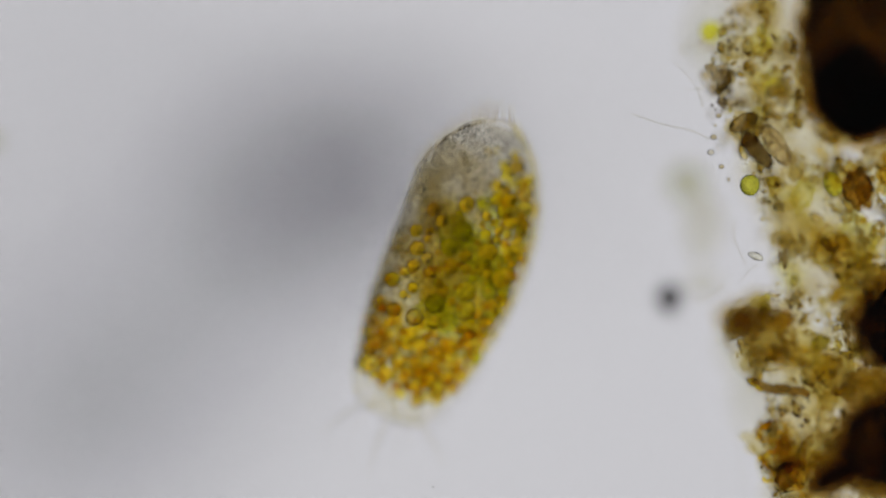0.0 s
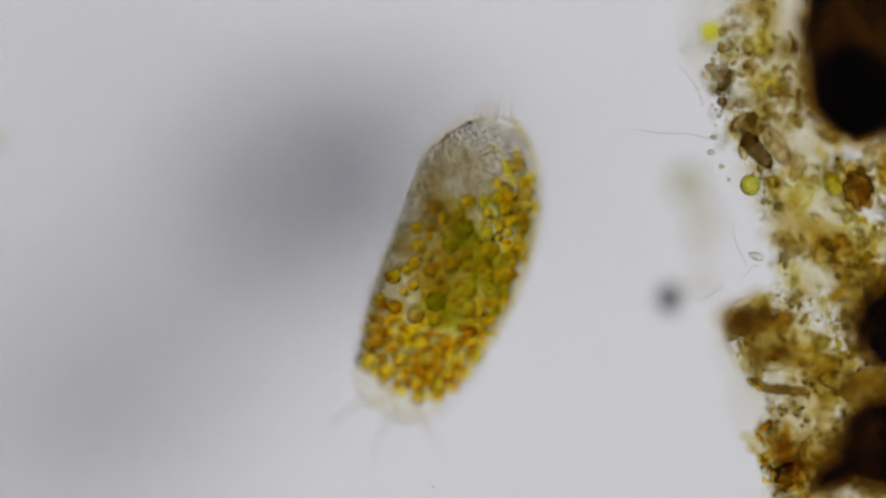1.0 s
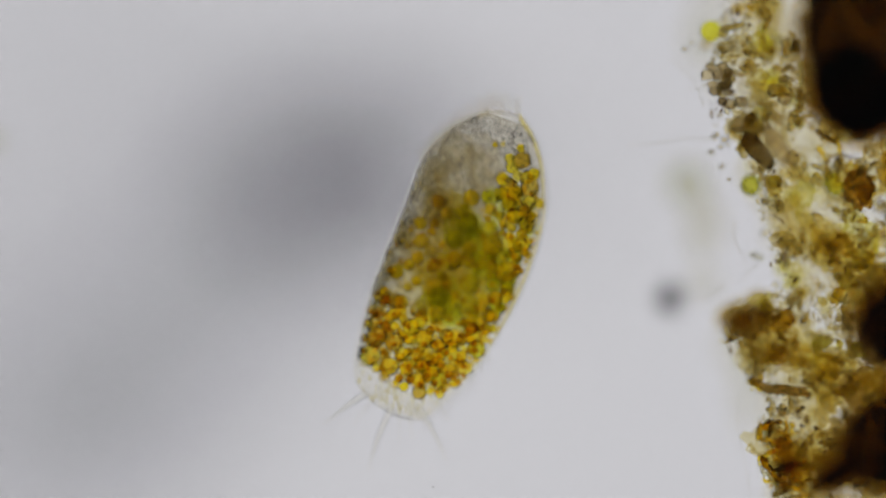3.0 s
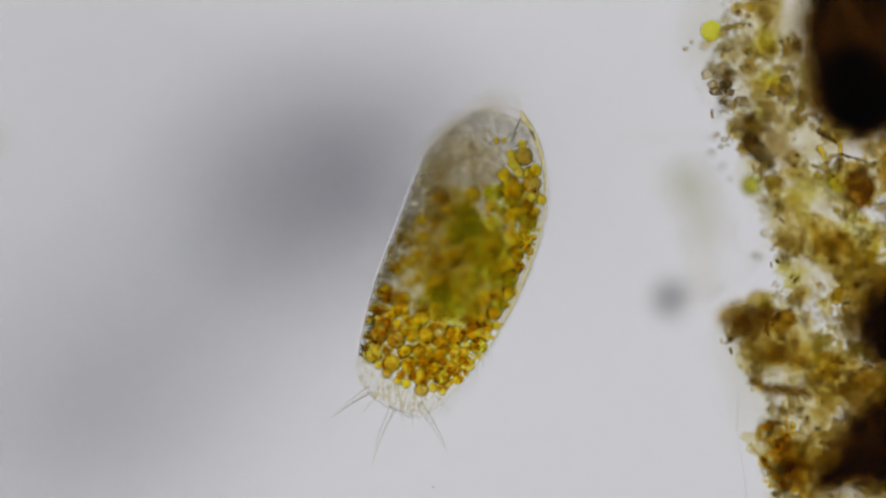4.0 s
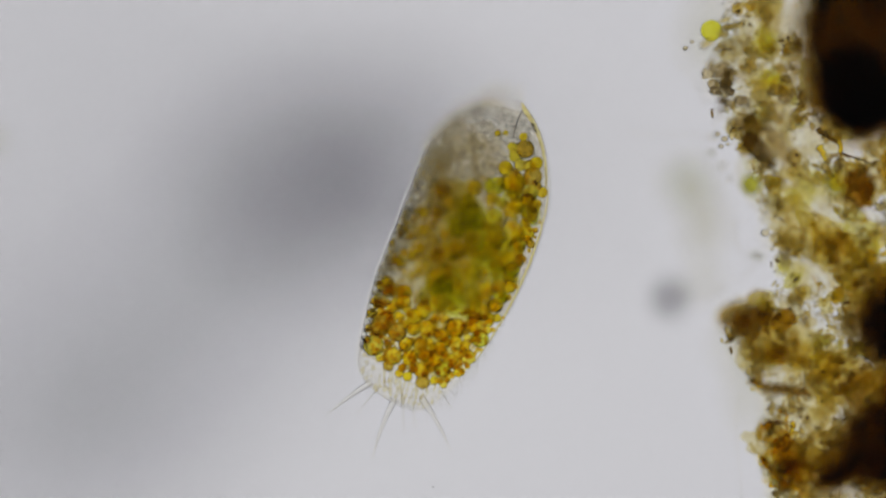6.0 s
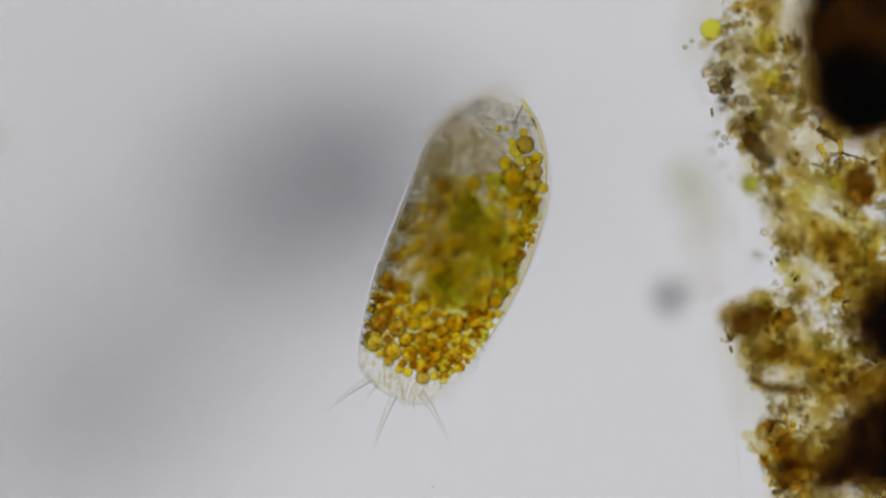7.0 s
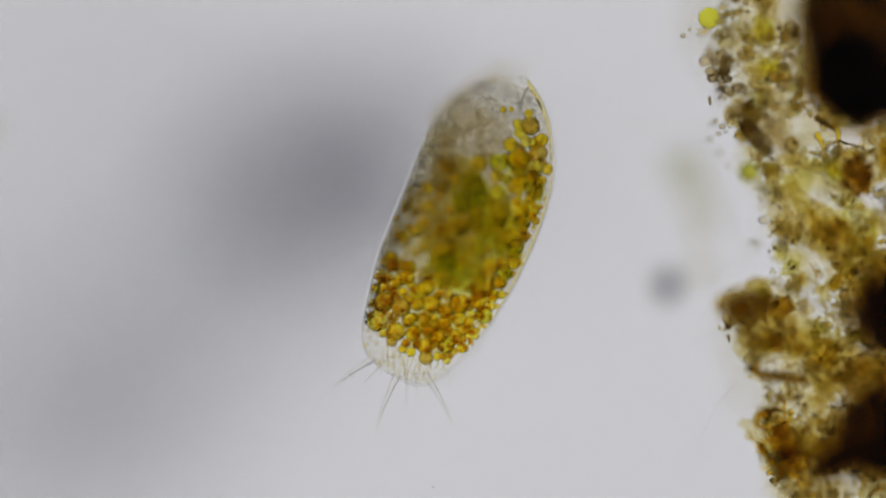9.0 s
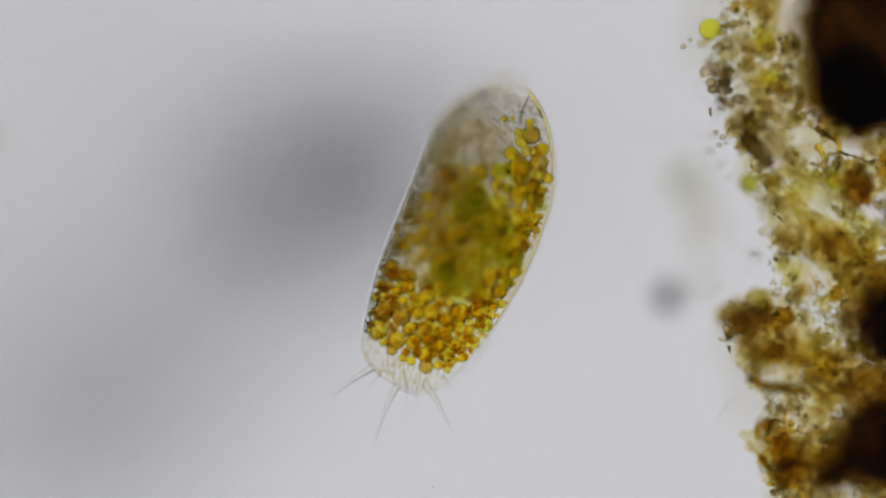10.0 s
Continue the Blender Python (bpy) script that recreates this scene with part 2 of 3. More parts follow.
whole("ceiling", plate(1.1, 0.8, 0.012, 0.002), M_GLASS, (0, 0, 0.142), "thin clear cover glass over the water", "cover glass", kind="structure")


def illuminator():
    lamp = thing("illuminator", (0, 0, -3.0), "microscope lamp below the slide with a glowing white diffuser", "lamp")
    part("diffuser", disc(0.92, 0.02, 0.004), M_LAMP, lamp, "evenly glowing white disc")
    bm = bmesh.new()
    outer = [bm.verts.new((1.0 * math.cos(a), 1.0 * math.sin(a), z)) for z in (-0.06, 0.03) for a in (2 * math.pi * k / 96 for k in range(96))]
    inner = [bm.verts.new((0.925 * math.cos(a), 0.925 * math.sin(a), z)) for z in (-0.06, 0.03) for a in (2 * math.pi * k / 96 for k in range(96))]
    for k in range(96):
        j = (k + 1) % 96
        bm.faces.new((outer[k], outer[j], outer[96 + j], outer[96 + k]))
        bm.faces.new((inner[j], inner[k], inner[96 + k], inner[96 + j]))
        bm.faces.new((outer[96 + k], outer[96 + j], inner[96 + j], inner[96 + k]))
        bm.faces.new((outer[j], outer[k], inner[k], inner[j]))
    part("rim", bm, M_METAL, lamp, "black lacquered metal ring")


illuminator()
optics = [whole("condenser_lens", disc(0.55, 0.03, 0.006), M_GLASS, (0, 0, LENS - 0.016), "clear round glass condenser lens with grey smears", "lens")]
# first row is the dark smear; widest thin ones imitate uneven lamp light
SMEARS_AND_DIMMING = [(612, 306, 215, 135, 12, 0), (170, 540, 480, 330, 35, 1), (560, 320, 300, 210, 20, 1), (640, 305, 330, 215, 15, 1), (470, 400, 260, 130, 35, 1), (250, 600, 330, 130, 42, 1), (60, 800, 330, 200, 40, 1), (330, 540, 420, 200, 38, 1), (180, 380, 560, 520, 10, 1), (950, 270, 250, 260, 20, 1), (40, 860, 360, 180, 30, 1)]
for i, (a, b, rx, ry, turn, thin) in enumerate(SMEARS_AND_DIMMING):
    p = at(a, b, LENS + 0.004 + 0.005 * i)
    p.x, p.y = p.x * 1.06, p.y * 1.06
    optics.append(whole("lens_smear", lump(i + 3, (rx * U * 1.06, ry * U * 1.06, 0.0015), 0.22, 1.3, 4), (M_SMEAR, M_SMEAR_DIM)[thin], p,
          "grey smear of dried dirt on the condenser lens, wide thin ones added for uneven light", "smear", "smears on the lens", turn))

# ---------------------------------------------------------------- the ciliate
LENGTH = 577 * U
STEP_S = [0, 0.01, 0.03, 0.055, 0.09, 0.14, 0.2, 0.28, 0.36, 0.44, 0.54, 0.64, 0.72, 0.79, 0.85, 0.91, 0.955, 0.985, 1.0]
LEFT = [12, 44, 79, 100, 113, 120, 124, 128, 130, 128, 124, 121, 120, 118, 104, 80, 54, 26, 0]
RIGHT = [8, 22, 34, 46, 58, 73, 88, 102, 113, 121, 127, 128, 125, 116, 101, 80, 58, 38, 24]


def flanks(s):
    """Left and right edge of the cell in metres at the share s of its length, from tail to head."""
    return -(np.interp(s, STEP_S, LEFT) + 4) * U, (np.interp(s, STEP_S, RIGHT) + 4) * U


def thickness(s):
    k = min(max((s - 0.55) / 0.36, 0.0), 1.0)
    flat = 1 - 0.62 * k * k * (3 - 2 * k)
    return 88 * U * flat * min(1.0, 1.9 * (s + 0.02) ** 0.55) * min(1.0, 2.6 * (1.012 - s) ** 0.45)


def cell_skin(inset=0.0, low=0.0, high=1.0, rows=80, sides=64):
    bm = bmesh.new()
    rings = []
    for i in range(rows + 1):
        s = low + (high - low) * (0.5 - 0.5 * math.cos(math.pi * i / rows))
        s = min(max(s, 0.0012), 0.9988)
        a, b = flanks(s)
        c, w, h = (a + b) / 2, max((b - a) / 2 - inset, 0.0004), max(thickness(s) - inset, 0.0004)
        if i in (0, rows) and (low, high) == (0.0, 1.0):
            w, h = w * 0.3, h * 0.3
        rings.append([bm.verts.new((c + w * math.cos(q), (s - 0.5) * LENGTH, h * math.sin(q) + rise(c + w * math.cos(q), s))) for q in (2 * math.pi * k / sides for k in range(sides))])
    for a, b in zip(rings, rings[1:]):
        for k in range(sides):
            bm.faces.new((a[k], a[(k + 1) % sides], b[(k + 1) % sides], b[k]))
    bm.faces.new(rings[0][::-1])
    bm.faces.new(rings[-1])
    bmesh.ops.recalc_face_normals(bm, faces=bm.faces)
    for _ in range(7):
        bmesh.ops.smooth_vert(bm, verts=bm.verts, factor=0.5, use_axis_x=True, use_axis_y=True, use_axis_z=True)
    return bm


def rise(x, s):
    """The left of the head end is lifted off the slide."""
    k = min(max((s - 0.58) / 0.3, 0.0), 1.0)
    e = min(max((45 * U - x) / (120 * U), 0.0), 1.0)
    return 0.0175 * k * k * (3 - 2 * k) * e


CELL_AT = at(811, 458.5, MID)
TILT = -17.96
INTO_CELL = pose(CELL_AT.x, CELL_AT.y, MID, 0, 0, TILT).inverted()


def in_cell(a, b, z=0.0):
    return INTO_CELL @ at(a, b, MID + z)


cell = thing("ciliate", CELL_AT, "translucent slipper-shaped ciliate packed with amber and olive globules", "microorganism")
cell.rotation_euler = (0, 0, radians(TILT))
shell = cell_skin()
lining = cell_skin(5 * U, 0.012, 0.988)
bmesh.ops.reverse_faces(lining, faces=lining.faces)
spare = bpy.data.meshes.new("lining")
lining.to_mesh(spare)
lining.free()
shell.from_mesh(spare)
bpy.data.meshes.remove(spare)
part("pellicle", shell, M_PELLICLE, cell, "clear colourless outer skin")

# a thickened edge whose yellow holds the optics' colour fringe
part("lip", tube([in_cell(*p) for p in ((922, 190), (928, 203), (941, 222), (951, 243), (959, 268), (964, 295), (966, 325), (964, 350))], [1.6 * U, 4.2 * U, 4.6 * U, 4.2 * U, 3.4 * U, 2.6 * U, 2 * U, 1.0 * U]), M_LIP_FRINGE, cell, "thickened edge, tinted bright yellow for the colour fringe")
# added strand: paints the optics' yellow colour fringe along the right flank
steps = [0.20 + 0.58 * i / 24 for i in range(25)]
part("flank_margin", tube([Vector((flanks(s)[1] - 7 * U, (s - 0.5) * LENGTH, 0)) for s in steps], [(0.6 + 1.5 * math.sin(math.pi * (i + 0.5) / 25)) * U for i in range(25)]), M_LIP_FRINGE, cell, "added thin yellowish strand for the colour fringe along the flank")
part("groove", strand(in_cell(923, 203), in_cell(908, 246), 2 * U, 1.7 * U, 0.8 * U), M_DOT, cell, "fine dark line along the mouth groove")
part("cytoplasm", cell_skin(7 * U, 0.34, 0.975, 50, 48), M_CYTO, cell, "greyish grainy cytoplasm of the head end")

part("endoplasm", cell_skin(15 * U, 0.115, 0.56, 50, 48), M_ENDO, cell, "yellowish grainy endoplasm between the globules")

rng = random.Random(11)
ball = {}
for key, mat in (("amber", M_AMBER), ("yellow", M_YELLOW), ("olive", M_OLIVE), ("brown", M_BROWN), ("pale", M_PALE)):
    ball[key] = [mesh_of(lump(rng.randint(1, 99), (1, 1, 1), 0.05, 1.2, 3), "globule", mat) for _ in range(3)]
placed = []


def globule(p, r, key):
    placed.append((p, r))
    m = Matrix.Translation(p) @ Euler((rng.uniform(0, 6), rng.uniform(0, 6), rng.uniform(0, 6))).to_matrix().to_4x4() @ Matrix.Diagonal((r, r, r, 1))
    piece("globule", rng.choice(ball[key]), cell, m)


# the globules that stand out: plan place, height over the cell's middle, radius in ticks
for a, b, z, r, key in [
        (744, 537, 62, 16, "pale"), (707, 523, 58, 13, "pale"), (780, 513, 66, 18, "olive"), (778, 545, 62, 13, "pale"), (834, 525, 62, 19, "olive"),
        (905, 350, 58, 14, "yellow"), (750, 415, 50, 14, "amber"), (795, 490, 70, 12, "yellow"), (705, 470, 45, 14, "yellow"),
        (780, 346, 40, 13, "brown"), (794, 366, 44, 11, "amber"), (838, 338, 40, 15, "amber"), (748, 384, 44, 12, "yellow")]:
    p = in_cell(a, b)
    p.z = min(z * U, thickness(p.y / LENGTH + 0.5) - (r + 3) * U)
    globule(p, r * U, key)
for a, b, z, r, key in [(910, 284, 16, 12, "yellow"), (936, 303, 22, 12, "amber"), (890, 331, 26, 13, "yellow"), (914, 332, 28, 14, "amber"), (940, 348, 20, 13, "amber"), (905, 268, 10, 9, "yellow"), (925, 250, 6, 8, "yellow"), (880, 244, 4, 6, "yellow"), (894, 243, 4, 5, "yellow")]:
    globule(in_cell(a, b, z * U), r * U, key)
for a, b, r, key in [
        (942, 320, 17, "brown"), (948, 297, 12, "yellow"), (920, 300, 11, "amber"), (893, 305, 13, "yellow"), (928, 272, 17, "brown"), (933, 362, 13, "brown"),
        (936, 387, 15, "brown"), (930, 420, 15, "yellow"), (915, 445, 14, "olive"), (905, 485, 14, "olive"), (900, 515, 12, "amber"), (877, 548, 13, "amber"),
        (672, 585, 18, "brown"), (702, 596, 17, "brown"), (694, 638, 16, "amber"), (724, 641, 14, "yellow"), (744, 663, 14, "amber")]:
    globule(in_cell(a, b, rng.uniform(-6, 6) * U), r * U, key)
for a, b, r, key in [
        (848, 607, 16, "olive"), (828, 640, 13, "amber"), (798, 645, 12, "amber"), (784, 662, 14, "olive"), (805, 615, 13, "amber"), (756, 588, 15, "amber"), (743, 617, 13, "brown"),
        (720, 674, 9, "yellow"), (767, 681, 8, "yellow"), (810, 667, 9, "yellow"), (674, 517, 9, "brown"), (668, 545, 8, "brown"), (715, 525, 13, "yellow")]:
    globule(in_cell(a, b, rng.uniform(-6, 6) * U), r * U, key)

tries = 0
while len(placed) < 205 and tries < 60000:
    tries += 1
    s = rng.uniform(0.085, 0.88)
    a, b = flanks(s)
    q, k = rng.uniform(-0.5, math.pi + 0.5), rng.uniform(0.75 if s > 0.33 else 0.3, 1.0) ** 0.5
    if rng.random() < 0.15:
        q = rng.uniform(math.pi, 2 * math.pi)
    r = rng.choice((8, 10, 12, 13, 15, 17, 19)) * U
    w, h = (b - a) / 2 - r - 6 * U, thickness(s) - r - 4 * U
    if w < 0 or h < 0:
        continue
    up = math.sin(q)
    p = Vector(((a + b) / 2 + w * k * math.cos(q), (s - 0.5) * LENGTH, h * k * (0.8 * up if s > 0.33 else 0.3 * up)))
    x = p.x / U
    if s > 0.52 + 0.37 * (x + 119) / 215 or s < 0.085 + 0.075 * ((x + 10) / 100) ** 2:
        continue
    if p.z > -10 * U and ((x + 35) / 58) ** 2 + ((s - 0.345) / 0.055) ** 2 < 1:
        continue  # a clear window in the skin layer
    if s > 0.36 and x < -50 and up < 0.55:
        continue  # the left flank holds fine grains only
    if s > 0.3:
        odds = 1.0 if x > 45 else (0.16 if x < -20 else 0.42)
        if abs(x - 10) < 45 and 0.27 < s < 0.38:
            odds = 0.15
        if rng.random() > odds:
            continue
    if any((p - o).length < (0.95 if s > 0.33 else 0.9) * (r + ro) for o, ro in placed):
        continue
    dice = rng.random()
    if s < 0.33 and x < -50:
        key = "brown" if dice < 0.26 else "amber" if dice < 0.66 else "yellow"
    elif s < 0.33:
        key = "amber" if dice < 0.48 else "yellow" if dice < 0.92 else "brown"
    elif x > 45:
        key = "amber" if dice < 0.42 else "yellow" if dice < 0.80 else "olive" if dice < 0.93 else "brown"
    elif x < -20:
        key = "amber" if dice < 0.4 else "yellow" if dice < 0.75 else "pale"
    else:
        key = "olive" if dice < 0.58 else "amber" if dice < 0.74 else "pale" if dice < 0.84 else "yellow"
    globule(p, r, key)

# small droplets between the globules
spots = []
while len(spots) < 640:
    s = rng.uniform(0.11, 0.8) if len(spots) < 360 else rng.uniform(0.11, 0.36)
    a, b = flanks(s)
    q, k = rng.uniform(0, 2 * math.pi), rng.uniform(0.55, 1.0) ** 0.5
    r = rng.choice((3, 3.5, 4, 5, 6)) * U
    x = (a + b) / 2 + ((b - a) / 2 - r - 5 * U) * k * math.cos(q)
    if s > 0.54 + 0.37 * (x / U + 119) / 215 or s < 0.085 + 0.075 * ((x / U + 10) / 100) ** 2 or (s > 0.35 and x < 30 * U and rng.random() < 0.4):
        continue
    spots.append(((x, (s - 0.5) * LENGTH, (thickness(s) - r - 4 * U) * k * math.sin(q) * (0.4 if s < 0.36 else 0.8)), (r, r, r), 0))
swarm("droplets", spots, M_DROPLET, cell, "small amber droplets between the globules", 2, 0.06)

# soft food vacuoles that tint the middle
sacs = [[mesh_of(lump(20 + 5 * j + i, (1, 1, 0.8), 0.42, 1.7, 3, 0.25), "food_vacuole", m) for i in range(3)] for j, m in enumerate((M_VACUOLE, M_VACUOLE_BROWN, M_SAC, M_PLASM))]
count = step = 0
while count < 37:
    step += 1
    s = 0.32 + 0.44 * ((step * 0.6180) % 1)
    a, b = flanks(s)
    r = rng.choice((14, 18, 23, 30)) * U
    x = a + r + 14 * U + (b - a - 2 * r - 22 * U) * ((step * 0.7549) % 1)
    if s > 0.56 + 0.33 * (x / U + 119) / 215 or (x < -40 * U and rng.random() < 0.7):
        continue
    h = thickness(s) - r * 0.9
    z = rng.choice((-1, -1, 1)) * rng.uniform(0.45, 0.95) * h
    green = rng.random() < (0.85 if x > 0 and 0.3 < s < 0.75 else 0.25)
    piece("food_vacuole", rng.choice(sacs[0 if green else 1]), cell, Matrix.Translation((x, (s - 0.5) * LENGTH, z)) @ pose(0, 0, 0, 0, 0, rng.uniform(0, 360)) @ Matrix.Diagonal((r, r * rng.uniform(0.7, 1.1), r, 1)))
    count += 1
for i in range(10):
    s, r = 0.33 + 0.34 * ((i * 0.618) % 1), rng.uniform(36, 52) * U
    x = (-42 + 100 * ((i * 0.755) % 1)) * U
    piece("food_vacuole", rng.choice(sacs[3]), cell, Matrix.Translation((x, (s - 0.5) * LENGTH, rng.uniform(-0.65, -0.4) * thickness(s))) @ pose(0, 0, 0, 0, 0, rng.uniform(0, 360)) @ Matrix.Diagonal((r, r, r * 0.35, 1)))
for _ in range(6):
    s, r = rng.uniform(0.13, 0.30), rng.uniform(26, 40) * U
    piece("food_vacuole", rng.choice(sacs[3]), cell, Matrix.Translation((rng.uniform(-30, 60) * U * min(1.0, s / 0.25), (s - 0.5) * LENGTH, rng.uniform(-0.5, 0.4) * thickness(s))) @ pose(0, 0, 0, 0, 0, rng.uniform(0, 360)) @ Matrix.Diagonal((r, r, r * 0.4, 1)))
for i in range(44):
    s, r = 0.44 + 0.42 * i / 43, rng.uniform(13, 34) * U
    x = max((-42 + 50 * math.sin(2.4 * i)) * U, flanks(s)[0] + r * 1.4 + 6 * U)
    piece("food_vacuole", rng.choice(sacs[2]), cell, Matrix.Translation((x, (s - 0.5) * LENGTH, rng.uniform(-0.9, -0.3) * thickness(s) + rise(x, s))) @ pose(0, 0, 0, 0, 0, rng.uniform(0, 360)) @ Matrix.Diagonal((r, r, r * 0.4, 1)))
for _ in range(22):
    p, r = in_cell(778 + rng.gauss(0, 22), 345 + rng.gauss(0, 28)), rng.uniform(10, 22) * U
    p.x = max(p.x, flanks(p.y / LENGTH + 0.5)[0] + r * 1.4 + 6 * U)
    p.z = rng.uniform(0.2, 0.6) * thickness(p.y / LENGTH + 0.5)
    piece("food_vacuole", rng.choice(sacs[2]), cell, Matrix.Translation(p) @ pose(0, 0, 0, 0, 0, rng.uniform(0, 360)) @ Matrix.Diagonal((r, r, r * 0.5, 1)))

# fine granules under the skin, thickest in the clear head end
spots = []
for i in range(3900):
    s = rng.uniform(0.58, 0.955) if i < 2400 else rng.uniform(0.13, 0.6)
    a, b = flanks(s)
    q = rng.uniform(0, (1 if rng.random() < 0.6 else 2) * math.pi) if i < 3100 else math.pi + rng.uniform(-0.6, 0.6)
    w, h = (b - a) / 2 - 6 * U, thickness(s) - 4 * U
    k = rng.uniform(0.86, 1.0)
    x = (a + b) / 2 + w * k * math.cos(q)
    if x > b - 26 * U and s < 0.93:
        continue
    r = rng.choice((1.0, 1.2, 1.4, 1.8, 2.3)) * U
    spots.append(((x, (s - 0.5) * LENGTH, h * k * math.sin(q) + rise(x, s)), (r, r, r), 0))
swarm("cytoplasm_granules", spots, M_DOT, cell, "tiny dark granules in the clear head end")

# cirri of the tail end, and the fibres that anchor them inside
for a, b, c, d, bow, r in [(656, 685, 576, 744, 3, 6.2), (697, 715, 657, 824, 4, 6.2), (744, 712, 797, 808, -4, 6.2), (712, 705, 713, 775, 0, 2.4), (728, 708, 735, 768, 1, 2.2),
                           (775, 695, 800, 735, -1, 1.8), (668, 695, 630, 742, 1, 2.0)]:
    part("cirrus", strand(in_cell(a, b), in_cell(c, d), bow * U, r * U, 0.6 * U), M_CIRRUS, cell, "clear tapering bristle")
for i in range(16):
    a = 672 + 8 * i
    p, q = in_cell(a + rng.uniform(-4, 4), 650 + rng.uniform(0, 25) + (8 - abs(i - 7)) * 3, rng.uniform(-20, 30) * U), in_cell(a - 4 + rng.uniform(-6, 6), 690 + (8 - abs(i - 7)) * 4, rng.uniform(-12, 14) * U)
    part("anchor_fibre", strand(p, q, rng.uniform(-3, 3) * U, rng.uniform(1.4, 2.6) * U, 1.0 * U, 8, sides=6), M_FIBRE, cell, "pale yellowish fibre")

# fine pale grains along the left flank
spots = []
for _ in range(420):
    s = rng.uniform(0.28, 0.76)
    a = flanks(s)[0]
    r = rng.choice((1.2, 1.6, 2.2, 3.0, 3.8)) * U
    spots.append(((a + (9 + 44 * rng.random() ** 1.4) * U, (s - 0.5) * LENGTH, rng.uniform(-0.3, 0.3) * thickness(s)), (r, r * rng.uniform(0.8, 1.5), r), rng.uniform(-0.6, 0.6)))
swarm("flank_grains", spots, M_FLANK, cell, "fine yellowish grains under the skin of the flank", 1, 0.2)

# pale grains in the clear tail end
spots = []
for _ in range(170):
    s = rng.uniform(0.015, 0.15)
    a, b = flanks(s)
    r = rng.choice((1.2, 1.6, 2.2, 3.0)) * U
    spots.append(((rng.uniform(a + 8 * U, b - 8 * U), (s - 0.5) * LENGTH, rng.uniform(-0.4, 0.4) * thickness(s)), (r, r * rng.uniform(0.8, 2.0), r), rng.uniform(-0.4, 0.4)))
swarm("tail_grains", spots, M_FIBRE, cell, "pale yellowish grains in the clear tail end")

# membranelles over the flat top of the head
for i in range(13):
    x = -44 + 6 * i
    top = float(np.interp(x, [-54, -26, 0, 24], [0.955, 0.985, 0.998, 0.995]))
    root = Vector((x * U, (top - 0.5) * LENGTH - 8 * U, 0.017))
    part("membranelle", strand(root, root + Vector((-0.28, 0.96, 0.05)) * rng.uniform(34, 48) * U, rng.uniform(-2, 2) * U, 1.9 * U, 0.6 * U, 6, sides=6), M_CILIA, cell)

# short cilia along the flank next to the tail
for i in range(24):
    s = 0.02 + 0.26 * i / 23
    p = Vector((flanks(s)[1] * 0.97, (s - 0.5) * LENGTH, rng.uniform(-10, 10) * U))
    part("cilium", strand(p, p + Vector((rng.uniform(3, 9) * U, -rng.uniform(16, 26) * U, 0)), rng.uniform(-2, 2) * U, 1.1 * U, 0.4 * U, 6, sides=6), M_CIRRUS, cell)

# fine rows of cilia across the flank of the head
for i in range(15):
    s = 0.74 + 0.012 * i
    root = Vector((flanks(s)[0] + 7 * U, (s - 0.5) * LENGTH, 0.004))
    part("cilia_row", strand(root, root + Vector((rng.uniform(34, 52) * U, rng.uniform(8, 14) * U, 0.002)), rng.uniform(2, 5) * U, 1.3 * U, 0.6 * U, 8, sides=6), M_CILIA, cell)

# membranelles along the head margin
for i in range(46):
    s = 0.78 + 0.216 * (i / 45) ** 0.8
    x = flanks(s)[0]
    out = Vector((-0.75 + 0.75 * (s - 0.72) / 0.28, 0.35 + 0.7 * (s - 0.7) / 0.3, 0.1)).normalized()
    base = Vector((x, (s - 0.5) * LENGTH, 0.021)) - out * 13 * U
    tip = base + out * (rng.uniform(22, 30) + 16 * max(0.0, (s - 0.86) / 0.14)) * U
    part("membranelle", strand(base, tip, rng.uniform(1, 3) * U, 1.9 * U, 0.5 * U, 6, sides=6), M_CILIA, cell)

# ---------------------------------------------------------------- the heap of detritus
MARGIN_B = [0, 60, 120, 200, 300, 400, 470, 520, 545, 600, 660, 720, 760, 830, 900]
MARGIN_A = [1290, 1292, 1256, 1290, 1325, 1378, 1388, 1385, 1295, 1296, 1330, 1372, 1352, 1362, 1400]


def margin(b):
    return np.interp(b, MARGIN_B, MARGIN_A)


heap = thing("detritus_heap", at(1480, 441, 0.0), "loose heap of straw, ochre and olive organic flakes on the slide", "detritus")
base = at(1480, 441, 0.0)
rng = random.Random(5)
flakes = [[mesh_of(lump(10 * j + i, (1, rng.uniform(0.6, 1), rng.uniform(0.3, 0.5)), 0.5, 1.8, 4, 0.5), "flake", M_FLAKE[j]) for i in range(5)] for j in range(4)]
flocs = [[mesh_of(lump(60 + 10 * j + i, (1, rng.uniform(0.6, 1), 0.3), 0.5, 2.0, 4, 0.4), "floc", m) for i in range(4)] for j, m in enumerate((M_FLOC, M_FLOC_BROWN, M_FLOC_GREEN, M_FLOC_OCHRE, M_WASH))]
GAPS = [(1440, 262, 60, 28), (1530, 262, 45, 20), (1370, 500, 22, 40), (1415, 742, 40, 26), (1475, 872, 50, 22), (1425, 60, 16, 60), (1340, 100, 30, 20), (1400, 660, 30, 16), (1440, 484, 50, 26), (1400, 20, 30, 40), (1428, 372, 48, 46), (1470, 400, 40, 18)]


def in_gap(a, b, r):
    return any(((a - ga) / (gr + r * 0.6)) ** 2 + ((b - gb) / (gs + r * 0.6)) ** 2 < 1 for ga, gb, gr, gs in GAPS)


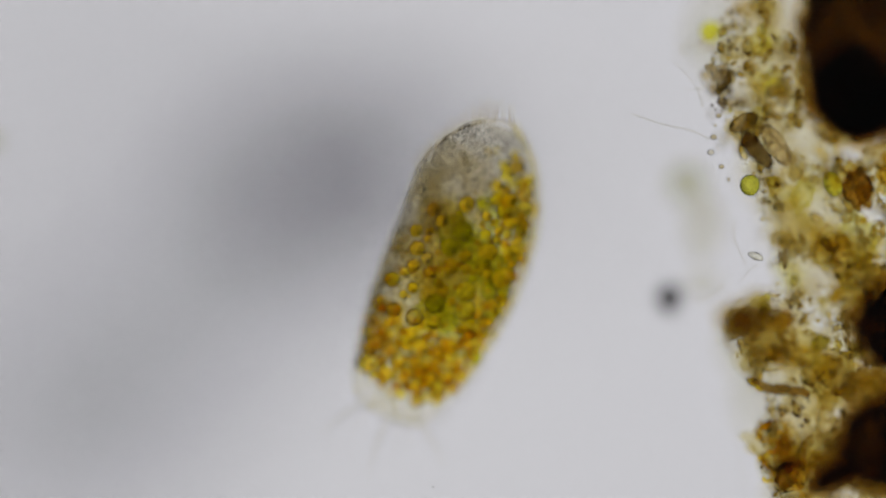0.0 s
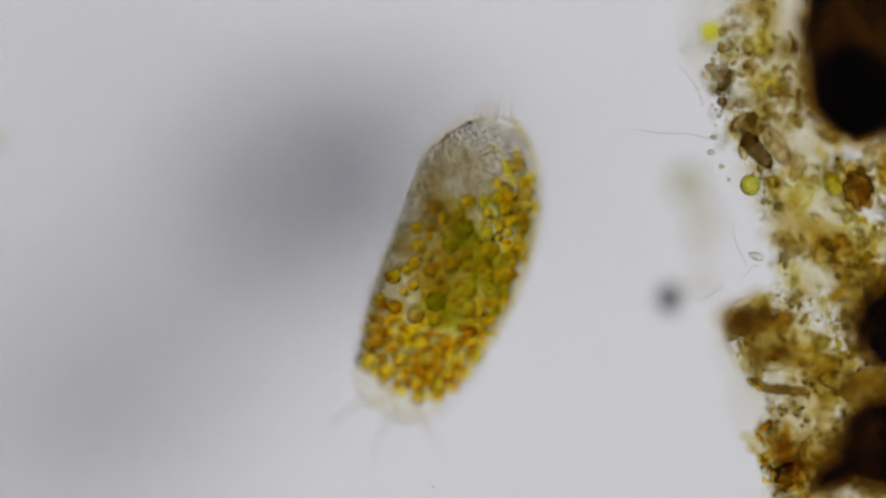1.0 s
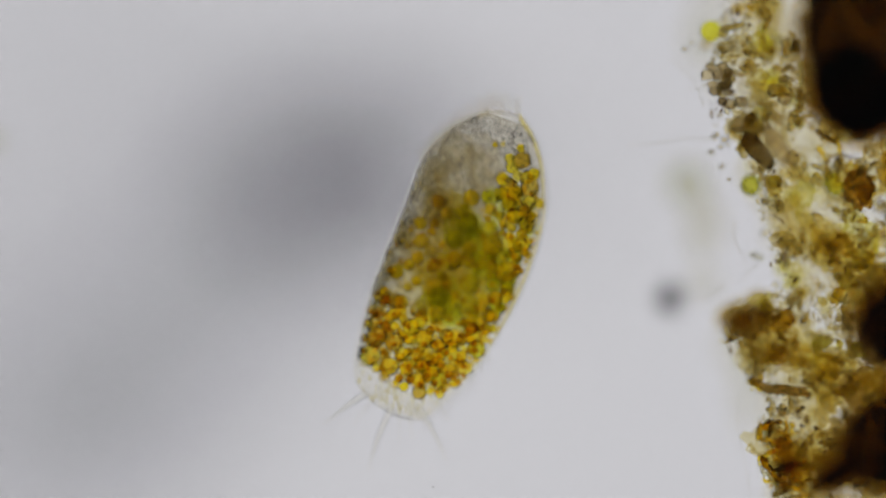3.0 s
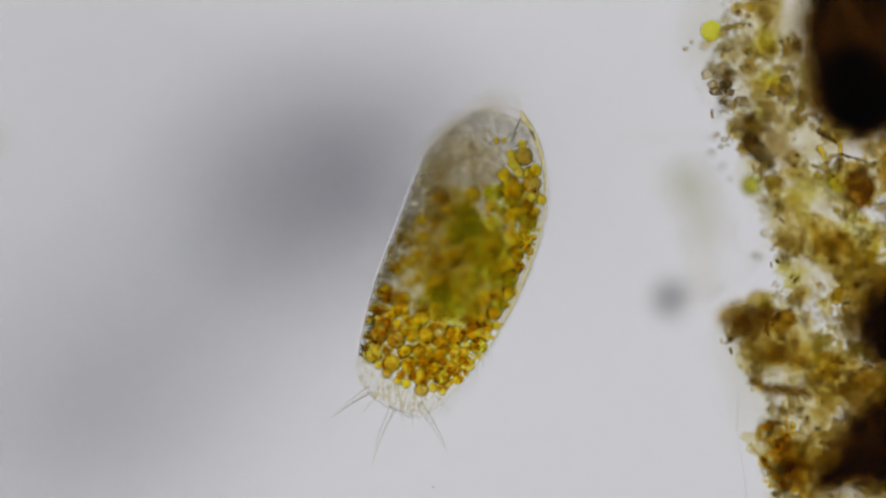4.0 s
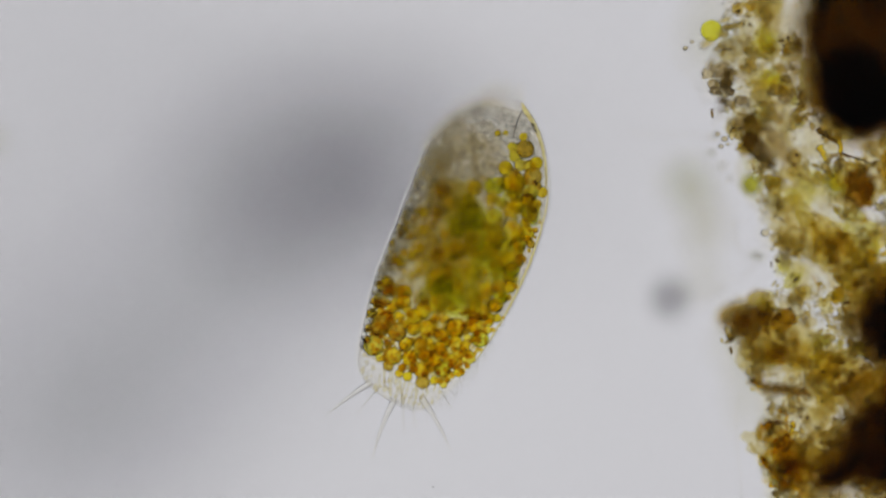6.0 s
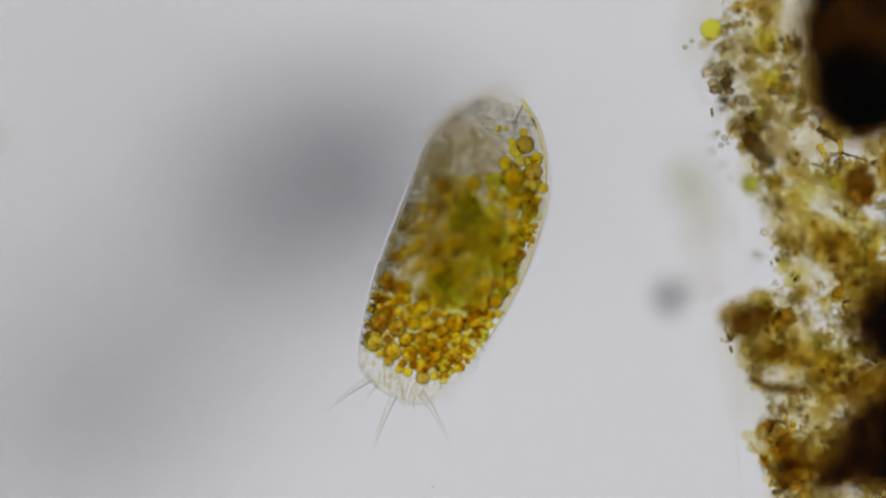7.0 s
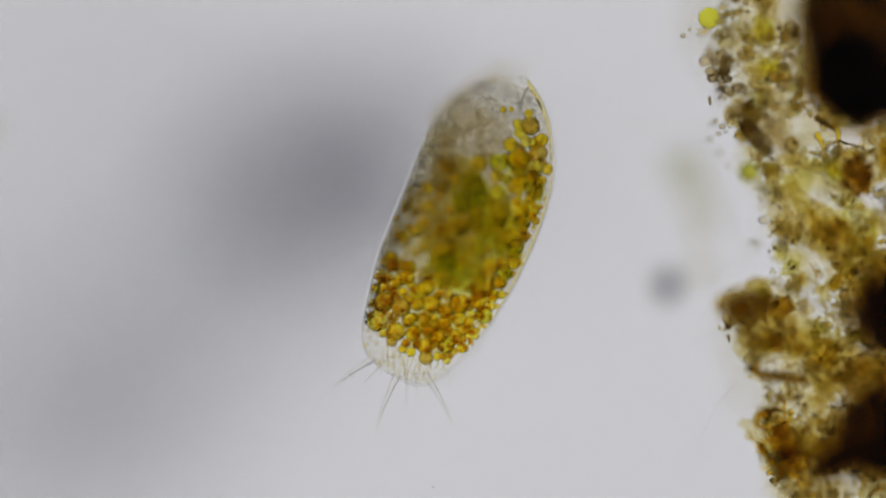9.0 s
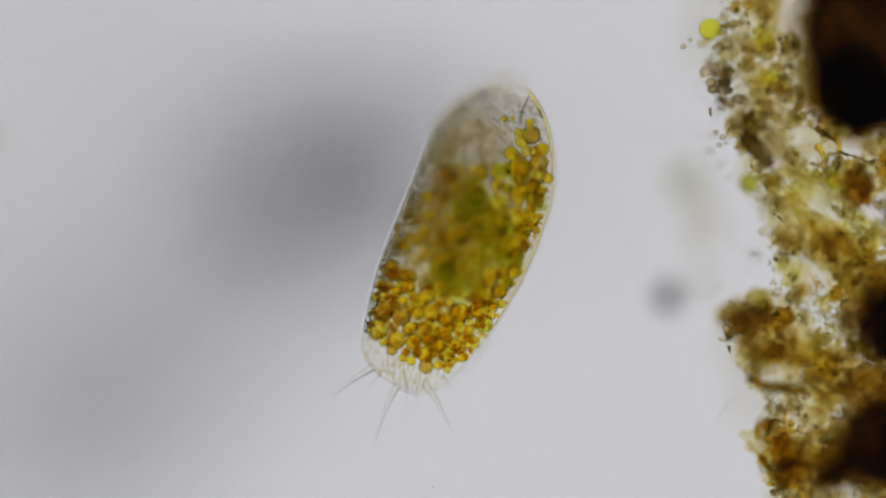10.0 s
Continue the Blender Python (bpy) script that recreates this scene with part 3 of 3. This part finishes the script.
def scatter(r, tight=0.85, clear=0.9):
    """A plan place in the heap for a body of that radius, and how deep in the heap it lies."""
    while True:
        b = rng.uniform(-30, 912)
        edge = margin(b)
        a = edge + (1610 - edge) * rng.random() ** 1.25
        if b < 175 and rng.random() < 0.4:
            continue
        if (a - r < edge - 4 and rng.random() < tight) or (in_gap(a, b, r) and rng.random() < clear):
            continue
        return a, b, min(1.0, (a - edge) / 190)


def tumble(lean=0.5):
    return Euler((rng.uniform(-lean, lean), rng.uniform(-lean, lean), rng.uniform(0, 6.28))).to_matrix().to_4x4()


def lay_floc(a, b, r, j, low, high):
    m = Matrix.Translation(at(a, b, rng.uniform(low, high)) - base) @ tumble(0.3) @ Matrix.Diagonal((r * U, r * U, r * U, 1))
    piece("floc", rng.choice(flocs[j]), heap, m)


# wide pale flocs at the bottom, a thin bed of flocs, then denser drifts: plan place, half sizes, how many, what kind
for i in range(32):
    b = 920 * (i // 2) / 15
    lay_floc(margin(b) + (58 if i % 2 else 118) + rng.uniform(-16, 16), b, rng.uniform(48, 68), 4, 0.004, 0.012)
for _ in range(60):
    r = rng.choice((20, 28, 36, 46))
    a, b, deep = scatter(r * 0.7, 0.85, 0.6)
    lay_floc(a, b, r, rng.choices((0, 1, 2, 3), (1.2 - 0.7 * deep, 0.1 + 0.5 * deep, 0.2, 0.1 + 0.5 * deep))[0], 0.004, 0.05)
DRIFTS_FAR = [(1350, 72, 22, 30, 5, 2), (1362, 150, 42, 24, 7, 3), (1372, 190, 30, 14, 7, 1), (1420, 185, 22, 60, 6, 2), (1345, 30, 50, 40, 5, 0), (1330, 100, 50, 40, 5, 0),
              (1420, 370, 60, 40, 5, 2), (1518, 335, 40, 42, 5, 3), (1474, 320, 18, 22, 4, 3), (1536, 250, 44, 20, 8, 3)]
DRIFTS_MID = [(1500, 440, 66, 46, 10, 3), (1530, 490, 60, 24, 6, 2), (1490, 455, 44, 40, 6, 1), (1405, 480, 24, 34, 7, 2), (1425, 425, 50, 22, 5, 3), (1440, 530, 60, 20, 7, 3),
              (1310, 572, 36, 32, 7, 1), (1345, 537, 20, 26, 7, 2), (1400, 625, 54, 34, 8, 3), (1470, 640, 40, 34, 7, 3), (1430, 580, 70, 24, 4, 0)]
DRIFTS_NEAR = [(1530, 690, 50, 42, 7, 3), (1550, 670, 40, 22, 5, 1), (1368, 775, 18, 26, 3, 3), (1388, 826, 30, 30, 4, 3), (1462, 740, 34, 56, 8, 0),
               (1466, 780, 26, 36, 5, 1), (1430, 815, 30, 22, 5, 3), (1410, 872, 36, 12, 6, 3)]
for a, b, rx, ry, n, j in DRIFTS_FAR + DRIFTS_MID + DRIFTS_NEAR:
    for _ in range(n):
        q, k = rng.uniform(0, 6.28), rng.random() ** 0.5 * 0.8
        lay_floc(a + rx * k * math.cos(q), b + ry * k * math.sin(q), min(rx, ry) * rng.uniform(0.3, 0.75), j if rng.random() < 0.75 else rng.choice((0, 1, 3)), 0.008, 0.056)
for _ in range(240):
    r = rng.choice((4, 5, 6, 8, 10, 13, 16, 20)) * rng.uniform(0.8, 1.2)
    a, b, deep = scatter(r, 0.98)
    j = rng.choices((0, 1, 2, 3), (1.1 - deep, 2.0 if b > 720 else 1.2, 0.5 if 300 < b < 560 or b < 160 else 0.25, 0.15 + 0.25 * deep))[0]
    m = Matrix.Translation(at(a, b, rng.uniform(0.008, 0.062)) - base) @ tumble() @ Matrix.Diagonal((r * U, r * U, r * U, 1))
    piece("flake", rng.choice(flakes[j]), heap, m)


def grit(n, sizes, spread):
    spots = []
    while len(spots) < n:
        a, b, _ = scatter(0, 0.3)
        a -= rng.choice((0, 0, 6, 14))
        for _ in range(rng.choice((1, 1, 3, 6, 9))):  # grit sticks together in little bunches
            r = rng.choice(sizes) * rng.uniform(0.8, 1.2) * U
            p = at(a + rng.gauss(0, spread), b + rng.gauss(0, spread), rng.choice((0.036, 0.056, 0.046, 0.03)) + rng.uniform(-0.008, 0.008)) - base
            spots.append((p, (r * rng.choice((1, 1, 1.4, 2.2)), r * rng.uniform(0.5, 1), r * rng.uniform(0.5, 1)), rng.uniform(0, 6.28)))
    return spots


swarm("grit", grit(5200, (1.5, 2, 2.5, 3, 3.5, 4), 8), M_GRIT, heap, "fine clear and ochre organic grit", 1, 0.38)
swarm("coarse_grit", grit(1100, (4, 5, 6, 7), 9), M_GRIT, heap, "coarse straw-coloured grit", 2, 0.22)
swarm("dark_grit", grit(700, (1.5, 2.2, 3, 4), 9), M_GRIT_DARK, heap, "fine dark brown grit", 1, 0.4)
for i in range(16):
    a, b, _ = scatter(4)
    q, n = rng.uniform(0, 6.28), rng.uniform(12, 45)
    z = rng.uniform(0.03, 0.066)
    p = at(a, b, z) - base
    part("fibre", strand(p, p + Vector((math.cos(q) * n * U, math.sin(q) * n * U, 0.003)), rng.uniform(-6, 6) * U, rng.uniform(1, 2.4) * U, 0.8 * U, 10, rng.uniform(0, 2) * U, 1.3, 6), rng.choice((M_SCALE, M_GRIT, M_CIRRUS)), heap)

# opaque lumps in the heap
for i, (a, b, rx, ry, turn, z) in enumerate([(1548, 75, 140, 176, 0, 0.090), (1504, 164, 72, 88, 0, 0.087), (1600, 577, 92, 78, 0, 0.084), (1556, 785, 74, 82, 0, 0.086), (1474, 842, 46, 22, 28, 0.08)]):
    clod = thing("humus_lump", at(a, b, z), "dense black-brown lump of humus in the heap", "humus", "dense lumps in the heap")
    clod.rotation_euler = (0, 0, radians(turn))
    part("core", lump(i + 51, ((rx - 8) * U, (ry - 8) * U, 0.026), 0.2, 2.2, 5, 0.45), M_LUMP, clod)
    for more in (1, 7):
        part("rim", lump(i + 91 + more, ((rx + more) * U, (ry + more) * U, 0.03 - 0.0004 * more), 0.26, 2.4, 5, 0.5), M_LUMP_RIM, clod, "thinner brown half-clear rim")
for i, (a, b, rx, ry, z) in enumerate([(1545, 690, 56, 40, 0.03), (1310, 562, 34, 26, 0.0), (1345, 540, 24, 28, 0.01)]):
    whole("humus_clod", lump(i + 71, (rx * U, ry * U, 0.012), 0.25, 1.6, 4, 0.3), M_HUMUS, at(a, b, z + 0.012), "loose brown half-clear clod of humus", "humus", "brown clods in the heap")

# algae and other single bodies
whole("round_alga", lump(1, (19 * U, 19 * U, 19 * U), 0.03, 1.2, 4), M_ALGA_YELLOW, at(1259, 55, 0.033), "round bright yellow algal cell", "alga")
whole("round_alga", lump(14, (20 * U, 24 * U, 14 * U), 0.12, 1.4, 4), M_ALGA_YELLOW, at(1357, 74, 0.012), "round yellow algal cell low in the heap", "alga")
whole("round_alga", lump(15, (22 * U, 18 * U, 14 * U), 0.12, 1.4, 4), M_ALGA_YELLOW, at(1368, 142, 0.014), "oval yellow algal cell low in the heap", "alga")
whole("round_alga", lump(2, (18 * U, 19 * U, 18 * U), 0.04, 1.2, 4), M_ALGA_GREEN, at(1327, 328, 0.056), "round yellow-green algal cell with a dark rim", "alga")
whole("oval_alga", lump(3, (28 * U, 15 * U, 14 * U), 0.16, 1.6, 4, 0.3), M_ALGA_DARK, at(1317, 217, 0.056), "oval dark brown algal cell", "alga", turn=30)
whole("oval_alga", lump(4, (40 * U, 17 * U, 16 * U), 0.22, 1.6, 4, 0.4), M_ALGA_BROWN, at(1340, 266, 0.048), "long oval brown algal cell", "alga", turn=-52)
whole("oval_alga", lump(24, (42 * U, 17 * U, 14 * U), 0.22, 1.6, 4, 0.4), M_ALGA_BROWN, at(1372, 255, 0.060), "long oval grey-brown algal cell lying against another", "alga", turn=-55)
whole("oval_alga", lump(5, (16 * U, 23 * U, 14 * U), 0.06, 1.3, 4), M_ALGA_GREEN, at(1474, 326, 0.055), "oval olive-green algal cell in the heap", "alga", turn=20)
whole("oval_alga", lump(6, (26 * U, 32 * U, 18 * U), 0.4, 2.2, 4, 0.7), M_LOBE, at(1518, 335, 0.048), "lobed brown algal cell in the heap", "alga")


def gnarled(bm, amount, freq, seed):
    """Roughens a strand with an uneven relief."""
    off = Vector((seed * 3.1, seed * 5.7, seed))
    for v in bm.verts:
        v.co += noise.noise_vector(v.co * freq + off) * amount
    return bm


bent = [at(1330 + 104 * k, 668 + 34 * k ** 0.7 + 5 * math.sin(6 * k), 0.049) - at(1378, 692, 0.049) for k in (i / 24 for i in range(25))]
whole("dark_rod", gnarled(tube(bent, [(6.5 + 3.5 * math.sin(3.1 * i / 24)) * U for i in range(25)], 12), 6 * U, 260, 3), M_ROD, at(1378, 692, 0.049), "gnarled dark brown strip of plant matter", "plant fragment")
whole("crystal", lump(8, (14 * U, 7 * U, 5 * U), 0.3, 1.2, 2), M_CRYSTAL, at(1338, 454, 0.056), "small clear angular crystal", "crystal", turn=-20, smooth=False)
whole("hazy_mote", lump(9, (34 * U, 34 * U, 10 * U), 0.2, 1.3, 3), M_HAZY, at(1212, 326, 0.118), "pale greenish mote under the cover glass", "mote")
for a, b, rx, ry in ((1316, 700, 28, 70), (1298, 610, 36, 55), (1240, 500, 30, 24), (1255, 60, 50, 80), (1240, 400, 34, 60)):
    whole("hazy_mote", lump(a, (rx * U, ry * U, 8 * U), 0.2, 1.3, 3), M_VEIL, at(a, b, 0.11), "pale brownish veil under the cover glass", "mote")
whole("dark_mote", lump(11, (16 * U, 22 * U, 8 * U), 0.2, 1.3, 3), M_HAZY, at(-6, 252, 0.1), "grey mote under the cover glass", "mote")
whole("dark_mote", lump(10, (22 * U, 25 * U, 10 * U), 0.2, 1.3, 3), M_MOTE, at(1182, 527, 0.102), "dark grey mote under the cover glass", "mote")

beads = [(1272, 205, 5, 56), (1266, 222, 3, 56), (1263, 243, 6, 56), (1258, 270, 6, 54), (1277, 295, 5, 56), (1290, 318, 4, 50), (1262, 105, 5, 52), (1378, 366, 9, 54), (1354, 357, 7, 48),
         (1270, 238, 5, 38), (1282, 247, 6, 36), (1276, 260, 5, 36), (1288, 256, 4, 36), (1355, 413, 8, 30), (1406, 428, 5, 52), (1225, 75, 4, 35), (1213, 86, 5, 33), (1497, 578, 7, 54)]
for i, (a, b, r, z) in enumerate(beads):
    whole("bead", lump(i + 5, (r * U, r * U * 0.85, r * U * 0.8), 0.15, 1.4, 3), M_BEAD, at(a, b, z / 1000), "tiny clear round bead at the heap's edge", "bead", "clear beads")
for i, (a, b, r, z) in enumerate([(1258, 120, 10, 52), (1272, 133, 12, 46), (1285, 148, 11, 40), (1262, 150, 10, 36), (1280, 118, 9, 44), (1278, 180, 9, 50), (1292, 184, 10, 46), (1312, 180, 11, 40), (1372, 160, 14, 46), (1390, 175, 12, 44), (1388, 140, 9, 40), (1252, 132, 11, 40), (1266, 162, 10, 38), (1290, 130, 10, 42), (1290, 163, 9, 36)]):
    whole("brown_grain", lump(i + 40, (r * U, r * U * 0.8, r * U * 0.7), 0.5, 1.8, 3, 0.5), (M_ALGA_BROWN, M_ALGA_BROWN, M_ALGA_BROWN, M_ALGA_BROWN, M_ALGA_DARK)[i % 5], at(a, b, z / 1000), "lumpy grey-brown grain in the heap", "grain", "brown grains")
for i, (a, b, q, n, r, z) in enumerate([(1352, 762, 60, 40, 6, 46), (1368, 752, 20, 34, 6, 44), (1394, 768, 100, 44, 5, 44), (1372, 784, -30, 40, 7, 42), (1360, 800, 30, 46, 6, 46), (1384, 806, -15, 50, 5, 50),
                                        (1368, 830, -50, 52, 7, 44), (1392, 838, 60, 44, 7, 42), (1408, 822, 20, 40, 6, 46), (1400, 858, -20, 40, 7, 42), (1340, 680, -40, 30, 7, 50)]):
    o = Vector((math.cos(radians(q)), math.sin(radians(q)), 0)) * n * U / 2
    whole("amber_scale", strand(-o, o, rng.uniform(-7, 7) * U, r * U, r * 0.6 * U, 14, 1.5 * U, 1.5), M_SCALE, at(a, b, z / 1000), "curled amber fragment of plant matter", "plant fragment", "amber fragments")
for i in range(32):
    a, b = (1372 + rng.gauss(0, 13), 776 + rng.gauss(0, 15)) if i < 14 else (1388 + rng.gauss(0, 16), 832 + rng.gauss(0, 17))
    q, n, r = rng.uniform(0, 6.28), rng.uniform(14, 34), rng.uniform(2.2, 6)
    o = Vector((math.cos(q), math.sin(q), 0)) * n * U / 2
    whole("amber_scale", gnarled(strand(-o, o, rng.uniform(-9, 9) * U, r * U, r * 0.6 * U, 14, 1.5 * U, 1.5), 4 * U, 320, i), (M_SCALE, M_SCALE, M_SCALE, M_ROD)[i % 4], at(a, b, rng.uniform(0.034, 0.055)),
          "curled amber fragment of plant matter", "plant fragment", "amber fragments")
for a, b, c, d, r, bow, mat in [(1448, 228, 1482, 250, 5.5, 3, M_ROD), (1476, 240, 1490, 276, 7, -4, M_SCALE), (1490, 271, 1552, 290, 2.4, 3, M_ROD), (1453, 258, 1464, 288, 6, 3, M_SCALE), (1463, 289, 1490, 272, 4, -4, M_ALGA_DARK)]:
    p = at(a, b, 0.034)
    whole("splinter", gnarled(strand(Vector((0, 0, 0)), at(c, d, 0.036) - p, bow * U, r * U, r * 0.5 * U, 18, 1.2 * U, 1.6, 10), 3.5 * U, 340, a), mat, p, "dark brown splinter lying across a gap in the heap", "splinter", "splinters")

whole("dark_rod", lump(12, (5 * U, 20 * U, 5 * U), 0.2, 1.8, 3), M_ALGA_DARK, at(1389, 458, 0.056), "short dark bar of plant matter at the heap's edge", "plant fragment")
whole("humus_clod", lump(13, (32 * U, 19 * U, 8 * U), 0.25, 1.6, 4, 0.3), M_ALGA_DARK, at(1312, 570, 0.078), "dark brown clod at the heap's edge", "humus", turn=20)
for a, b, c, d, bow in [(1244, 190, 1186, 104, 10), (1258, 150, 1212, 156, -4), (1300, 392, 1322, 470, 8), (1345, 470, 1310, 500, 5), (1280, 505, 1225, 528, -8), (1352, 385, 1330, 340, 6)]:
    p = at(a, b, 0.05)
    whole("thread", strand(Vector((0, 0, 0)), at(c, d, 0.054) - p, bow * U, 1.0 * U, 0.5 * U, 14, 1.5 * U, 1.0, 6), M_THREAD, p, "fine clear hair at the heap's edge", "thread", "hairs of the heap")

# a thin swaying thread held in the heap
thread = thing("thread", at(1256, 247, 0.055), "fine pale wavy thread reaching out of the heap", "thread")
part("filament", strand(Vector((0, 0, 0)), Vector((-146 * U, 0, 0)), 4 * U, 1.1 * U, 0.8 * U, 20, 2.5 * U, 1.2, 6), M_THREAD, thread)

tail = thing("thread", at(1307, 698, 0.04), "very fine clear thread trailing from the heap", "thread")
part("filament", strand(Vector((0, 0, 0)), Vector((0, -188 * U, 0)), 5 * U, 0.9 * U, 0.6 * U, 20, 3 * U, 1.0, 6), M_CIRRUS, tail)

# dust that rides with the optics
DUST = [(444, 477, 2), (601, 566, 2), (767, 862, 2), (1002, 819, 1.6), (1068, 71, 1.6), (1090, 433, 1.4), (1219, 447, 1.6), (397, 711, 1.4), (38, 619, 1.5), (2, 797, 1.8)]
specks = []
for i, (a, b, r) in enumerate(DUST):
    specks.append(whole("dust_speck", lump(i + 30, (r * U, r * U, r * U * 0.5), 0.2, 1.5, 2), M_DUST, at(a, b, 0.062), "tiny dark dust speck in the optics", "dust", "dust in the optics"))


# ---------------------------------------------------------------- what moves
def motions():
    # seconds, drift of the cell right and down in ticks, turn
    drift = [(0, -11, 24.5, 0.4), (0.5, -9.5, 21.5, 0.4), (1, -9, 20, 0.3), (1.5, -6.5, 18.5, 0), (2, -5, 16, -0.3), (2.5, -5.5, 14.5, -0.3), (3.2, -3, 10, -0.2), (4, -1, 5.3, 0),
             (4.5, 0, 2.5, 0), (5, 0, 0, 0), (5.5, 1, -3.5, 0), (6.2, 1.2, -8, 0), (7, 1.5, -13, 0), (7.5, 4.5, -17.5, -0.1), (8, 8, -20.5, -0.3), (8.5, 11, -23.5, -0.4), (9, 13, -27, -0.5), (9.5, 13, -28, -0.6), (10, 13, -30.5, -0.7)]
    walk(cell, [(t, pose(CELL_AT.x + a * U, CELL_AT.y - b * U, MID, 0, 0, TILT + turn)) for t, a, b, turn in drift])
    sway = [(0, -17), (0.4, -15), (0.8, -9), (1.2, -4), (1.6, 0), (2, 4), (2.5, 9), (3.2, 3), (4, 0), (6, -3), (8, 2), (10, -2)]
    o = thread.location.copy()
    walk(thread, [(t, pose(o.x, o.y, o.z, 0, 0, turn)) for t, turn in sway])
    o = tail.location.copy()
    walk(tail, [(t, pose(o.x, o.y, o.z, 0, 0, turn)) for t, turn in ((0, 4), (2.5, 7), (5, 2), (7, 1), (7.6, -6), (8.3, -22), (8.8, -30), (9.4, -31), (10, -29))])
    for ob in specks:
        o = ob.location.copy()
        walk(ob, [(t, pose(o.x + a * U, o.y - b * U, z)) for t, a, b, z in STAGE])
    for ob in optics:
        o, turn = ob.location.copy(), math.degrees(ob.rotation_euler.z)
        walk(ob, [(t, pose(o.x + a * U, o.y - b * U, o.z, 0, 0, turn)) for t, a, b, z in STAGE])


motions()
